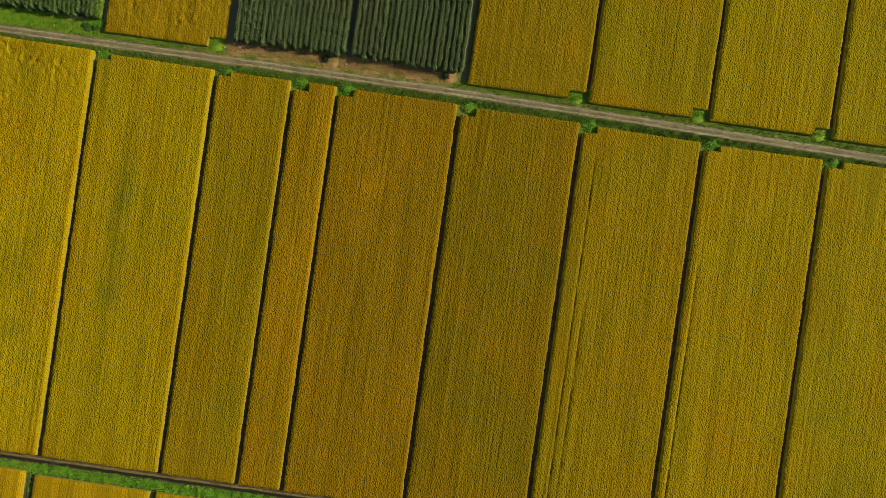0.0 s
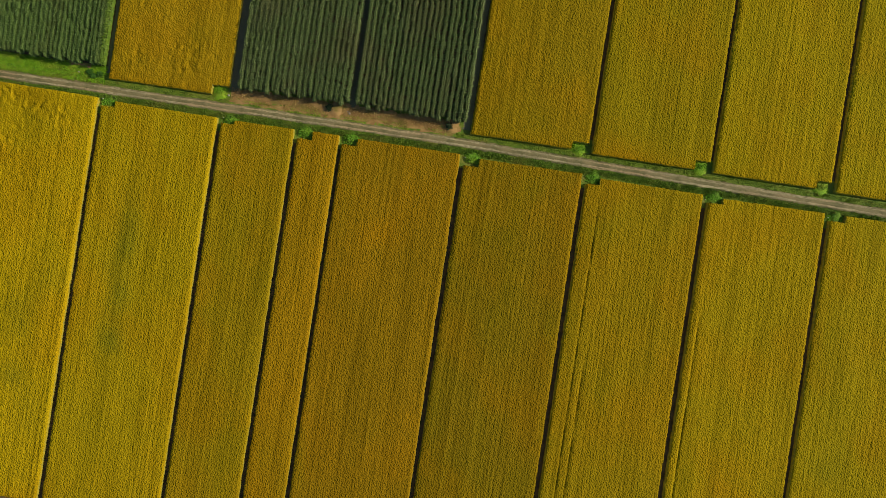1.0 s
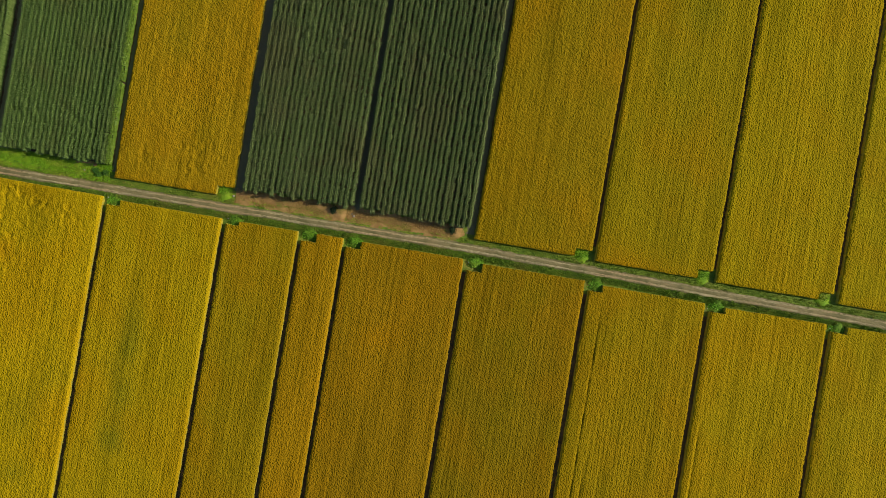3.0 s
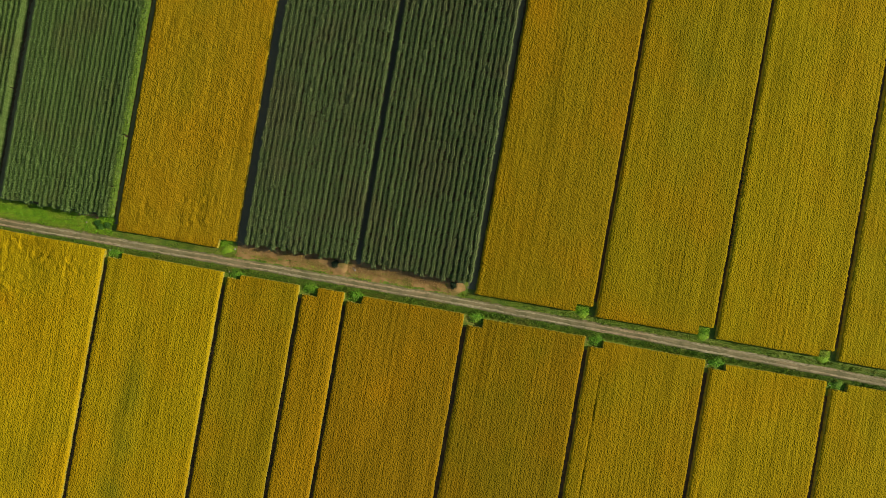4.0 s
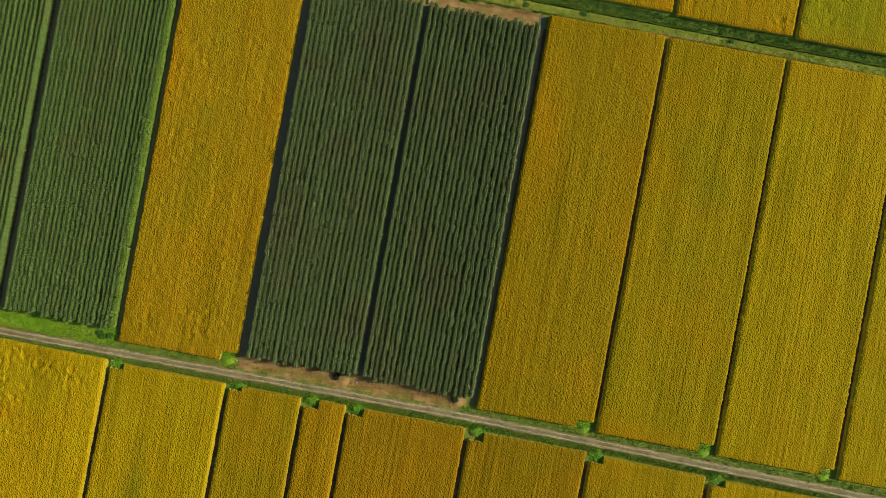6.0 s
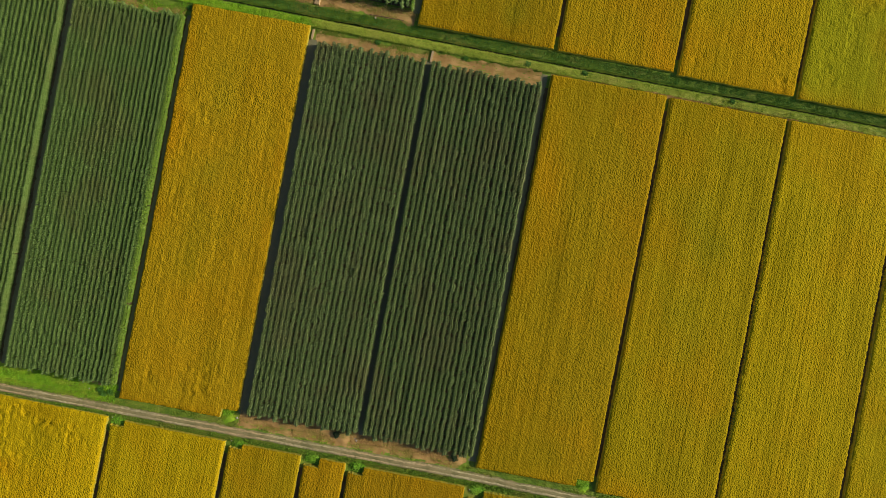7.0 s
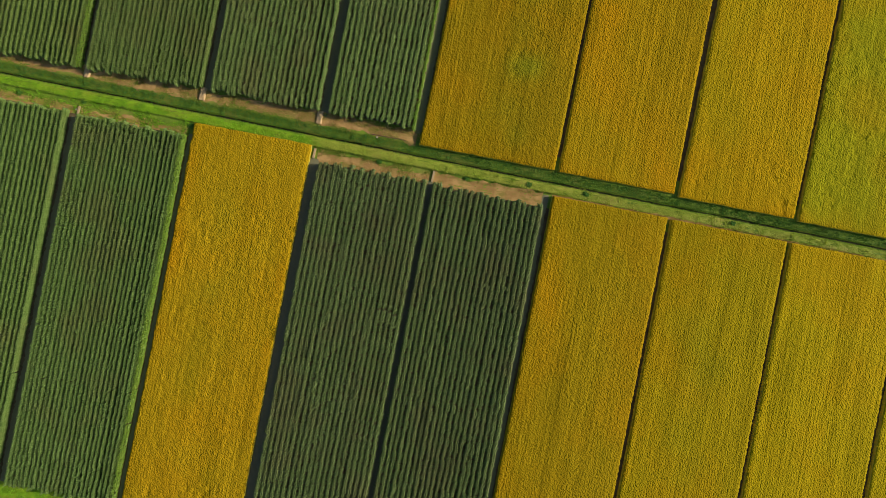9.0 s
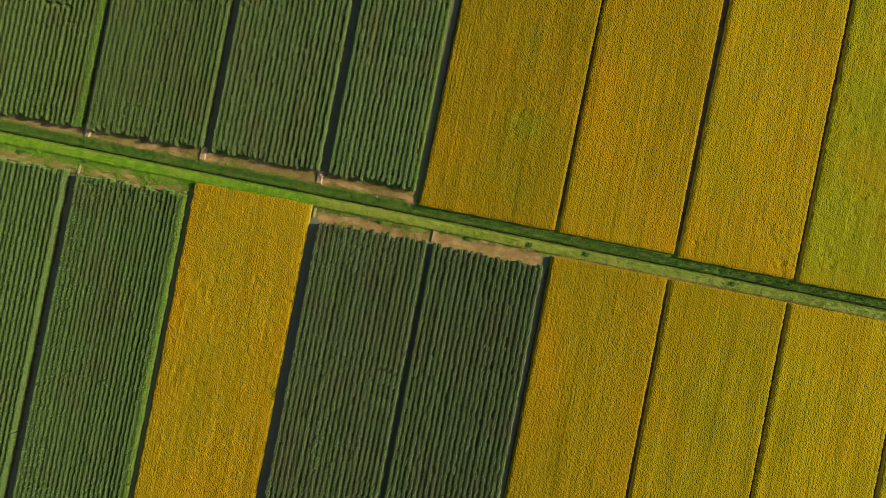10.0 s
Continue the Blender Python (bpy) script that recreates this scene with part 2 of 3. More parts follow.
def build_ground():
    xs = np.r_[-3500, -1200, -400, -160, np.arange(-130, 131, 2.5), 160, 400, 1200, 3500]
    rows = [(0, -3500), (0, -1200), (0, -400), (0, -170), (0, -150.5)]
    rows += [(3, d) for d in np.r_[np.arange(-2.5, -0.8, 0.2), -0.65, -0.45, -0.28, -0.1, 0.06, 0.2, 0.4, 0.6, 0.75, 0.88, 1.05, 1.2, 1.4, 1.6]]
    rows += [(0, y) for y in np.arange(-76, -4, 6.0)]
    rows += [(1, d) for d in np.arange(-4.8, 5.0, 0.2)]
    rows += [(0, y) for y in np.arange(10, 82, 6.0)]
    rows += [(2, d) for d in np.r_[np.arange(-5.4, -0.7, 0.2), -0.5, -0.25, -0.06, 0.13, 0.30, 0.45, np.arange(0.7, 5.2, 0.2)]]
    rows += [(0, 96), (0, 130), (0, 157.5), (0, 170), (0, 400), (0, 1200), (0, 3500)]
    verts, kinds = [], []
    for line, d in rows:
        inside = np.abs(xs) < 200
        bend = {0: 0 * xs, 1: np.where(inside, road_y(np.clip(xs, -200, 200)), 2), 2: np.where(inside, canal_y(xs), 86.75), 3: 0 * xs + SOUTH_Y}[line]
        ys = bend + d
        zs = land(xs, ys) - 0.012 + (0.02 * rng.normal(size=len(xs)) if line else 0)
        verts += list(zip(xs, ys, zs))
        kinds.append(line)
    n = len(xs)
    faces, index = [], []
    for r in range(len(rows) - 1):
        far = abs(rows[r][1]) > 157 and not kinds[r] and not kinds[r + 1]
        for c in range(n - 1):
            faces.append((r * n + c, r * n + c + 1, (r + 1) * n + c + 1, (r + 1) * n + c))
            a, b = kinds[r], kinds[r + 1]
            mx, my = (xs[c] + xs[c + 1]) / 2, verts[r * n + c][1]
            bare = mx < -119 or (my < 4 and mx < -98.5) or mx > 98 or (my > 88 and mx > 76) or (my < -84.5 and mx > -25)
            k = a if a == b else 0
            index.append(1 if k in (1, 2) or far or bare else 0)
    me = mesh_of("ground", verts, faces, SOIL, True)
    me.materials.append(GRASS)
    me.polygons.foreach_set("material_index", index)
    tagged(new("ground", me), "flat farmland of dark damp soil and grass", "ground", kind="structure")


def ribbon(name, line, x0, x1, d0, d1, material, lift, label, category, step=0.4, across=8, ragged=0.25, crown=None):
    """A long strip of ground cover that lies on the land, with ragged edges."""
    nx, ny = int((x1 - x0) / step) + 1, across + 1
    xs = np.linspace(x0, x1, nx)
    wob0 = field_noise(nx, 2, 4)[:, 0] * ragged * 0.6 + field_noise(nx, 2, 18)[:, 0] * ragged * 0.6
    wob1 = field_noise(nx, 2, 4)[:, 0] * ragged * 0.6 + field_noise(nx, 2, 18)[:, 0] * ragged * 0.6
    u = np.linspace(0, 1, ny)
    d = (d0 + wob0)[:, None] * (1 - u) + (d1 + wob1)[:, None] * u
    x2 = np.repeat(xs[:, None], ny, 1)
    y2 = line(x2) + d
    z2 = land(x2, y2) + lift + 0.012 * rng.normal(size=d.shape)
    if crown is not None:
        z2 = z2 + np.interp(u, [a for a, _ in crown], [b for _, b in crown])[None]
    z2[:, 0] -= lift + 0.02
    z2[:, -1] -= lift + 0.02
    verts = np.stack([x2, y2, z2], -1).reshape(-1, 3)
    i = (np.arange(nx - 1)[:, None] * ny + np.arange(ny - 1)).ravel()
    faces = np.stack([i, i + ny, i + ny + 1, i + 1], -1)
    return tagged(new(name, mesh_of(name, verts, faces, material, True)), label, category, kind="structure")


build_ground()
flat = lambda x: 0 * np.asarray(x, float) + 0.0
ribbon("road", road_y, -140, 140, -0.92, 0.92, MEDIAN, 0.03, "narrow gravel farm track with worn wheel ruts", "road", 0.35, 12, 0.10,
       [(0, 0), (0.18, 0.02), (0.28, -0.02), (0.38, 0.03), (0.5, 0.05), (0.62, 0.03), (0.72, -0.02), (0.82, 0.02), (1, 0)])
for d0, d1 in ((-0.76, -0.18), (0.16, 0.76)):
    ribbon("wheel_rut", road_y, -140, 140, d0, d1, GRAVEL, 0.05, "worn pale gravel wheel rut of the farm track", "track", 0.35, 5, 0.11)
# thin strip that paints the dark shadow line along the ditch bottom
ribbon("ditch_bed", canal_y, -140, 140, -0.26, 0.12, DITCH_SHADE, 0.02, "ditch bed painted near black for the shade in it", "ditch", 0.4, 4, 0.05)
# painted shade again, drawn up the south wall so the line shows
ribbon("ditch_bed", lambda x: SOUTH_Y + 0 * np.asarray(x, float), -130, 110, -0.50, 0.05, DITCH_SHADE, 0.02, "south ditch bed and wall painted near black for shade", "ditch", 0.4, 6, 0.04)
ribbon("bank", canal_y, -140, -48, -2.35, -0.55, BANK, 0.02, "bright green grassy bank beside the ditch", "bank", 0.4, 8, 0.15)
ribbon("bank", canal_y, -48, 140, -2.35, -0.55, OLIVE_BANK, 0.02, "pale olive grassy bank beside the ditch", "bank", 0.4, 8, 0.15)
ribbon("bare_verge", road_y, -47.5, -2.5, 0.98, 4.4, EARTH, 0.02, "bare brown earth and dry grass between track and maize", "verge", 0.35, 10, 0.30)
ribbon("verge", road_y, -140, -73, 0.95, 4.7, BANK, 0.015, "bright green grass verge beside the maize", "verge", 0.4, 10, 0.15)
ribbon("bare_verge", road_y, -80.5, -76.0, 3.6, 4.9, EARTH, 0.02, "small patch of bare reddish earth by the maize", "verge", 0.3, 6, 0.30)
ribbon("bare_verge", canal_y, -135, -27.5, 2.1, 4.6, EARTH, 0.02, "bare brown earth strip between ditch and maize", "verge", 0.35, 9, 0.35)
ribbon("bare_verge", canal_y, -22.6, -0.4, -5.6, -2.7, EARTH, 0.02, "smooth bare brown earth at the end of the maize", "verge", 0.35, 7, 0.25)
ribbon("bare_verge", canal_y, -46.5, -23.5, -5.6, -3.2, EARTH, 0.02, "thin dry grass and earth at the end of the maize", "verge", 0.35, 7, 0.35)
for x0, x1, d0, d1 in ((-130, -117, -5.4, -3.7), (-112, -103, -5.4, -3.6), (-101.5, -96.8, -5.4, -3.8), (-93.5, -88.5, -5.4, -4.2), (-87.5, -83.0, -5.4, -3.9), (-80.5, -74.5, -5.5, -3.9)):
    ribbon("bare_verge", canal_y, x0, x1, d0, d1, EARTH, 0.02, "patch of bare brown earth at the end of the maize", "verge", 0.3, 6, 0.30)
ribbon("bare_verge", canal_y, 1.5, 110, -2.95, -2.25, EARTH, 0.02, "thin bare earth path along the rice", "verge", 0.4, 3, 0.10)
ribbon("bare_verge", lambda x: SOUTH_Y + 0 * np.asarray(x, float), -130, 110, 0.22, 0.76, RIDGE, 0.02, "low brown earth ridge along the rice", "verge", 0.4, 3, 0.10)



def path(x, wide, y0, y1):
    """A bare clay path that runs up between two strips."""
    n, m = int((y1 - y0) / 0.5) + 1, 5
    ys = np.linspace(y0, y1, n)
    wob = field_noise(n, 2, 5) * 0.06
    u = np.linspace(-0.5, 0.5, m)
    x2 = x + u[None] * wide + (wob[:, :1] * (0.5 - u) + wob[:, 1:] * (0.5 + u))
    y2 = np.repeat(ys[:, None], m, 1)
    z2 = 0.03 + 0.012 * rng.normal(size=x2.shape) + land(x2, y2)
    z2[:, [0, -1]] -= 0.05
    i = (np.arange(n - 1)[:, None] * m + np.arange(m - 1)).ravel()
    faces = np.stack([i, i + 1, i + m + 1, i + m], -1)
    me = mesh_of("path", np.stack([x2, y2, z2], -1).reshape(-1, 3), faces, CLAY, True)
    tagged(new("path", me), "bare grey clay path between crop strips", "path", kind="structure")


for x, wide, y0, y1 in ((-95.9, 2.3, 6.8, 81.6), (-72.3, 1.2, 5.6, 82.6), (-46.8, 2.4, 5.8, 82.4), (-23.1, 1.5, 6.0, 82.2), (0.1, 1.7, 4.9, 83.9)):
    path(x, wide, y0, y1)
for x, wide in ((-95.5, 1.8), (-70.5, 2.0), (-46.7, 2.2), (-27.5, 1.7)):
    path(x, wide, 91.2, 157)

# ---------------------------------------------------------------- rice


def rice_crop(x0, x1, y0, y1, colour, notch=None, top_x=0.0, y_end=None, grooves=(), lodged=(), label="ripe golden rice standing in a long strip", height=0.88, step=0.3, ripe=(), rows=0.012, lumps=0.014):
    """A strip of standing rice. notch: (corner, width, depth). grooves: wheel tracks pressed into it. lodged: spots where it lies flat."""
    nx, ny = int(round((x1 - x0) / step)) + 1, int(round((y1 - y0) / step)) + 1
    u, v = np.linspace(0, 1, nx), np.linspace(0, 1, ny)
    xx = (x0 + (x1 - x0) * u)[:, None] + top_x * v[None]
    yend = y1 if y_end is None else y1 + (y_end - y1) * u[:, None]
    yy = y0 + (yend - y0) * v[None]
    edge_x = field_noise(nx, ny, 3) * 0.05
    rim = np.zeros((nx, ny))
    rim[[0, -1]] = 1
    rim[:, [0, -1]] = 1
    xx = xx + rng.uniform(-0.12, 0.12, (nx, ny)) * (1 - 0.6 * rim) + rim * (field_noise(nx, ny, 6) * 0.03 + edge_x * 0.4)
    yy = yy + rng.uniform(-0.12, 0.12, (nx, ny)) * (1 - 0.6 * rim) + rim * field_noise(nx, ny, 6) * 0.03
    zz = height + 0.016 * rng.normal(size=(nx, ny)).clip(-2, 2) + lumps * field_noise(nx, ny, 1.8) + 0.022 * field_noise(nx, ny, 9) + 0.03 * field_noise(nx, ny, 30)
    zz = zz + rows * np.sin((xx - top_x * v[None]) * 2 * math.pi / 1.22 + 0.5 * field_noise(nx, ny, 60)) * (0.7 + 0.5 * field_noise(nx, ny, 45))
    # a wheel track is one line of the mesh pressed down between two neighbours drawn close to it
    for gx0, gx1, ga, gb, deep in grooves:
        press = np.clip(1.0 + 0.5 * field_noise(2, ny, 8)[0], 0.15, 1.3)
        for j in range(1, ny - 1):
            y = yy[nx // 2, j]
            if ga < y < gb:
                line = gx0 + (gx1 - gx0) * (y - ga) / (gb - ga) + rng.normal(0, 0.015)
                i = int(np.clip(round((line - x0 - top_x * v[j]) / step), 2, nx - 3))
                xx[i - 1:i + 2, j] = line - 0.10, line, line + 0.10
                zz[i, j] -= deep * press[j] * min(1, (y - ga) / 8, (gb - y) / 8)
    for lx, ly, r, deep in lodged:
        fall = np.exp(-((xx - lx) ** 2 + (yy - ly) ** 2) / r**2)
        zz = zz - fall * deep * np.clip(0.25 + 0.45 * field_noise(nx, ny, 2.0) + 0.25 * field_noise(nx, ny, 4), 0, 1.2)
    xx[-2] += 0.14
    xx[1] -= 0.12
    yy[1:-1, -2] += 0.14
    ring = np.zeros((nx, ny))
    ring[[1, -2], 1:-1] = 1
    ring[1:-1, [1, -2]] = 1
    east = np.zeros((nx, ny))
    east[-1] = 0.14
    zz = np.maximum(zz, 0.12) - rim * 0.18 - ring * 0.03 - east * (height / 0.88)
    tone = 0.10 * field_noise(nx, ny, 25) + 0.35 * np.exp(-(yy - y0) / 3.0) + 0.22 * np.exp(-(xx - xx[0]) / 1.2) * (0.6 + 0.6 * field_noise(nx, ny, 14))
    for rx, ry, wx, wy, much in ripe:
        tone = tone + much * np.exp(-(((xx - rx) / wx) ** 2 + ((yy - ry) / wy) ** 2)) * np.clip(0.8 + 0.5 * field_noise(nx, ny, 16), 0, 2)
    # west rim set far below zero, so its shade goes into the colour
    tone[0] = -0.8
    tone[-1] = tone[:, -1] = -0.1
    keep = np.ones((nx - 1, ny - 1), bool)
    if notch:
        corner, wide, deep = notch
        i, j = int(round(wide / step)), max(1, int(round(deep / step)))
        if corner == "top_left":
            keep[:i, -j:] = False
        else:
            keep[-i:, :j] = False
    ids = np.arange(nx * ny).reshape(nx, ny)
    a, b, c, d = ids[:-1, :-1][keep], ids[1:, :-1][keep], ids[1:, 1:][keep], ids[:-1, 1:][keep]
    faces = np.stack([a, b, c, d], -1)
    pts = np.stack([xx, yy, zz], -1).reshape(-1, 3)
    used, inverse = np.unique(faces, return_inverse=True)
    centre = np.array([(x0 + x1) / 2, (y0 + y1) / 2, 0])
    ob = thing("rice_crop", label, "rice crop", "rice fields in strips", at=centre)
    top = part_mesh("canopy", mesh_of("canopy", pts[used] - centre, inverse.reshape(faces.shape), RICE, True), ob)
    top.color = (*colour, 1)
    layer = top.data.attributes.new("ripe_and_rim_shade", "FLOAT", "POINT")
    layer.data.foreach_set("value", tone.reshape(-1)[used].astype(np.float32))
    # standing stalks round the rim
    full = np.zeros((nx + 1, ny + 1), bool)
    full[1:-1, 1:-1] = keep
    sv, sf = [], []

    def wall(p, q, out):
        n = len(sv)
        for k in (p, q):
            sv.append(pts[k] + (0, 0, 0.01))
        for k in (q, p):
            f = pts[k] + np.array([*out, 0]) * 0.08
            f[2] = land(f[0], f[1]) - 0.03
            sv.append(f)
        sf.append((n, n + 1, n + 2, n + 3))

    for i, j in zip(*np.nonzero(keep)):
        if not full[i, j + 1]:
            wall(ids[i, j], ids[i, j + 1], (-1, 0))
        if not full[i + 2, j + 1]:
            wall(ids[i + 1, j + 1], ids[i + 1, j], (1, 0))
        if not full[i + 1, j]:
            wall(ids[i + 1, j], ids[i, j], (0, -1))
        if not full[i + 1, j + 2]:
            wall(ids[i, j + 1], ids[i + 1, j + 1], (0, 1))
    part_mesh("stalk_edge", mesh_of("stalk_edge", np.array(sv) - centre, sf, STALK), ob, "pale yellow-green stalks at the rim")
    return ob


YB = -80.8
# between the south ditch and the track
rice_crop(-97.5, -73.7, YB, 0.7, (0.550, 0.385, 0.006), None, 0.3, 0.4, lodged=[(-92, -2, 4, 0.40), (-86, -3, 3, 0.40), (-80, -4, 3, 0.35), (-91, -10, 4, 0.30), (-95, -8, 3, 0.35), (-88, -16, 3, 0.2)], lumps=0.030, label="golden rice strip with wind-flattened swirls near the track", ripe=[(-92, -12, 3, 9, 0.4), (-80, -50, 6, 20, -0.3)])
rice_crop(-72.6, -49.4, YB, 0.15, (0.478, 0.342, 0.006), ("top_left", 2.8, 1.2), 0.1, -0.1, label="yellow-green ripening rice in a long strip", ripe=[(-64, -32, 4, 26, -0.45), (-58, -18, 5, 10, 0.25), (-66, -74, 8, 6, 0.2)])
rice_crop(-48.5, -34.0, YB, -0.15, (0.370, 0.258, 0.006), ("top_left", 2.6, 1.0), 0.15, label="narrow strip of olive-gold rice")
rice_crop(-33.1, -24.9, YB, 0.0, (0.440, 0.255, 0.006), ("top_left", 3.0, 1.8), 0.15, label="very narrow strip of amber rice")
rice_crop(-24.0, -0.5, YB, -0.15, (0.348, 0.209, 0.006), ("top_left", 3.0, 1.4), 0.0, label="amber-gold rice in a long strip", ripe=[(-12, -12, 9, 14, 0.35)])
rice_crop(0.4, 23.9, YB, -0.5, (0.288, 0.197, 0.006), ("top_left", 3.0, 1.9), 0.1, label="olive-gold rice in a long strip")
rice_crop(24.9, 48.1, YB, -0.8, (0.380, 0.265, 0.006), ("top_left", 2.7, 1.5), 0.1, -1.05, grooves=[(27.8, 28.0, -90, -6, 0.17), (29.5, 29.7, -90, -34, 0.14)], label="olive-gold rice strip with thin wheel tracks")
rice_crop(49.2, 72.4, YB, -1.3, (0.446, 0.318, 0.006), ("top_left", 2.9, 1.2), 0.1, -1.15, grooves=[(50.8, 50.9, -90, -24, 0.18)], label="golden rice strip with one wheel track", ripe=[(68, -66, 7, 16, 0.3), (60, -60, 3, 14, 0.2)])
rice_crop(73.5, 97.0, YB, -1.05, (0.425, 0.315, 0.006), ("top_left", 2.9, 1.4), 0.1, label="yellow-green rice in a long strip", ripe=[(84, -60, 8, 30, -0.2)])
# between the track and the canal
rice_crop(-71.8, -47.9, 4.5, 84.9, (0.440, 0.285, 0.008), ("bottom_right", 3.2, 1.9), 0.0, lodged=[(-56, 10, 4.5, 0.32), (-66, 9, 4, 0.25), (-66, 45, 8, 0.13), (-66, 62, 8, 0.13), (-60, 28, 8, 0.12)], lumps=0.042, label="bright amber rice strip between dark green maize", ripe=[(-70, 60, 2.5, 30, 0.3), (-49, 60, 1.2, 30, 0.35), (-62, 58, 4, 18, -0.25)])
rice_crop(1.0, 24.4, 4.1, 83.9, (0.340, 0.235, 0.006), ("bottom_right", 3.2, 1.6), 0.5, rows=0.014, height=1.0, label="golden rice strip beside the maize", ripe=[(4, 60, 4, 25, 0.3)])
rice_crop(25.3, 48.7, 3.7, 83.7, (0.368, 0.275, 0.006), ("bottom_right", 3.0, 1.9), 0.5, rows=0.014, label="yellow-gold rice in a long strip with faint drill lines", ripe=[(38, 48, 6, 25, -0.3)])
rice_crop(49.5, 72.9, 3.5, 83.6, (0.430, 0.322, 0.006), ("bottom_right", 2.9, 1.4), 0.5, rows=0.014, label="yellow-gold rice in a long strip")
rice_crop(73.9, 97.0, 3.2, 83.5, (0.425, 0.325, 0.006), None, 0.5, rows=0.014, label="yellow-green rice in a long strip")
# north of the canal
rice_crop(-26.7, 0.9, 89.0, 158, (0.305, 0.210, 0.006), None, 1.0, height=1.0, lodged=[(-10, 112, 7, 0.15)], lumps=0.026, label="amber rice strip with a greener middle", ripe=[(-9, 112, 5.5, 22, -0.55), (-13, 135, 6, 12, -0.3)])
rice_crop(1.8, 25.3, 88.9, 158, (0.380, 0.252, 0.006), None, 0.6, 157.6, label="amber-gold rice in a long strip", ripe=[(6, 118, 5, 14, 0.35), (20, 95, 5, 6, 0.35)])
rice_crop(26.3, 49.7, 88.4, 158, (0.435, 0.298, 0.006), None, 1.2, lodged=[(47, 91, 3.5, 0.25), (45, 97, 4, 0.2), (30, 92, 3, 0.2)], label="amber-gold rice in a long strip", ripe=[(30, 94, 8, 7, 0.3)])
rice_crop(50.5, 74.0, 88.1, 158, (0.335, 0.315, 0.008), None, 1.4, lodged=[(55, 95, 5, 0.22), (62, 106, 8, 0.18), (56, 120, 6, 0.18)], lumps=0.036, label="greener unripe rice in a long strip")
# south of the south ditch
rice_crop(-97.0, -75.4, -150, -84.2, (0.600, 0.375, 0.006), step=0.45, label="amber rice beyond the south ditch")
rice_crop(-73.3, -50.4, -150, -84.8, (0.600, 0.375, 0.006), step=0.45, label="amber rice beyond the south ditch")
rice_crop(-48.9, -26.0, -150, -84.8, (0.600, 0.375, 0.006), step=0.45, label="amber rice beyond the south ditch")

# ---------------------------------------------------------------- maize


def maize_row_mesh(length, material, seed, core=0.72, spread=0.78):
    """One row: plants with long arching leaves, all in one mesh, as long as the strip and centred on it."""
    r = np.random.default_rng(seed)
    knots = np.arange(0, length + 3, 0.6)
    wave = np.interp(np.arange(0, length + 1, 0.25), knots, r.normal(0, 1, len(knots)).clip(-1.8, 1.8))
    verts, faces = [], []
    y = 0.0
    while y < length:
        w = wave[int(y * 4)]
        px, tall = (r.normal(0, 0.06) + 0.05 * w) * spread, r.uniform(2.10, 2.25) + 0.03 * r.normal() + 0.14 * w * spread
        if r.random() > 0.012:
            turn = r.uniform(0, 6.28)
            for k in range(9):
                a = turn + k * 2.4 + r.normal(0, 0.3)
                f = k / 8
                z0 = tall * (0.50 + 0.47 * f)
                reach, wide = r.uniform(0.40, 0.60) * (1.15 - 0.55 * f) * (1 + 0.10 * w), r.uniform(0.10, 0.17)
                rise, drop = r.uniform(0.05, 0.20), r.uniform(0.12, 0.36)
                dx, dy = math.cos(a) * spread * (1.2 - 0.2 * f), math.sin(a)
                sx, sy = -dy * wide, dx * wide
                n = len(verts)
                verts += [(px, y, z0),
                          (px + dx * reach * 0.5 + sx, y + dy * reach * 0.5 + sy, z0 + rise),
                          (px + dx * reach * 0.5 - sx, y + dy * reach * 0.5 - sy, z0 + rise),
                          (px + dx * reach + sx * 0.3, y + dy * reach + sy * 0.3, z0 + rise - drop),
                          (px + dx * reach - sx * 0.3, y + dy * reach - sy * 0.3, z0 + rise - drop)]
                faces += [(n, n + 2, n + 1), (n + 1, n + 2, n + 4, n + 3)]
            # solid upright sheet inside the row, added to block sun between rows
            n = len(verts)
            verts += [(px - 0.05, y - 0.22, 0), (px + 0.05, y + 0.22, 0), (px + 0.06, y + 0.2, tall * core), (px - 0.06, y - 0.2, tall * core)]
            faces.append((n, n + 1, n + 2, n + 3))
        y += r.uniform(0.22, 0.36)
    verts = np.array(verts) - (0, length / 2, 0)
    return mesh_of("foliage", verts, faces, material)


def maize_crop(x0, x1, y0, y1, label, sunlit_edge=False, tone=(0.75, 0.77, 0.71), spread=1.06, apart=1.04, core=0.72):
    middle = (y0 + y1) / 2
    ob = thing("maize_crop", label, "maize crop", "maize in strips", at=((x0 + x1) / 2, middle, 0))
    count = int(round((x1 - x0) / apart))
    meshes = [maize_row_mesh(y1 - y0, MAIZE, int(1000 + x0 * 7 + k), core, spread) for k in range(5)]
    edge = maize_row_mesh(y1 - y0, MAIZE_EDGE, 5, 0.45) if sunlit_edge else None
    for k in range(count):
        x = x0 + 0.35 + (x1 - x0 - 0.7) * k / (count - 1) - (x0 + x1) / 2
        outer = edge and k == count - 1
        row = part_mesh("foliage", edge if outer else meshes[int(rng.integers(5))], ob, "outer row with its sunlight put into a lighter green" if outer else "")
        row.location = (x + rng.normal(0, 0.04), rng.uniform(-0.5, 0.5), 0)
        row.rotation_euler = (0, 0, math.pi * int(rng.integers(2)))
        row["kind"] = "stuff"
        row.color = (*tone, 1)
        row.scale = (1, 1, 1 + 0.025 * rng.normal())
    return ob


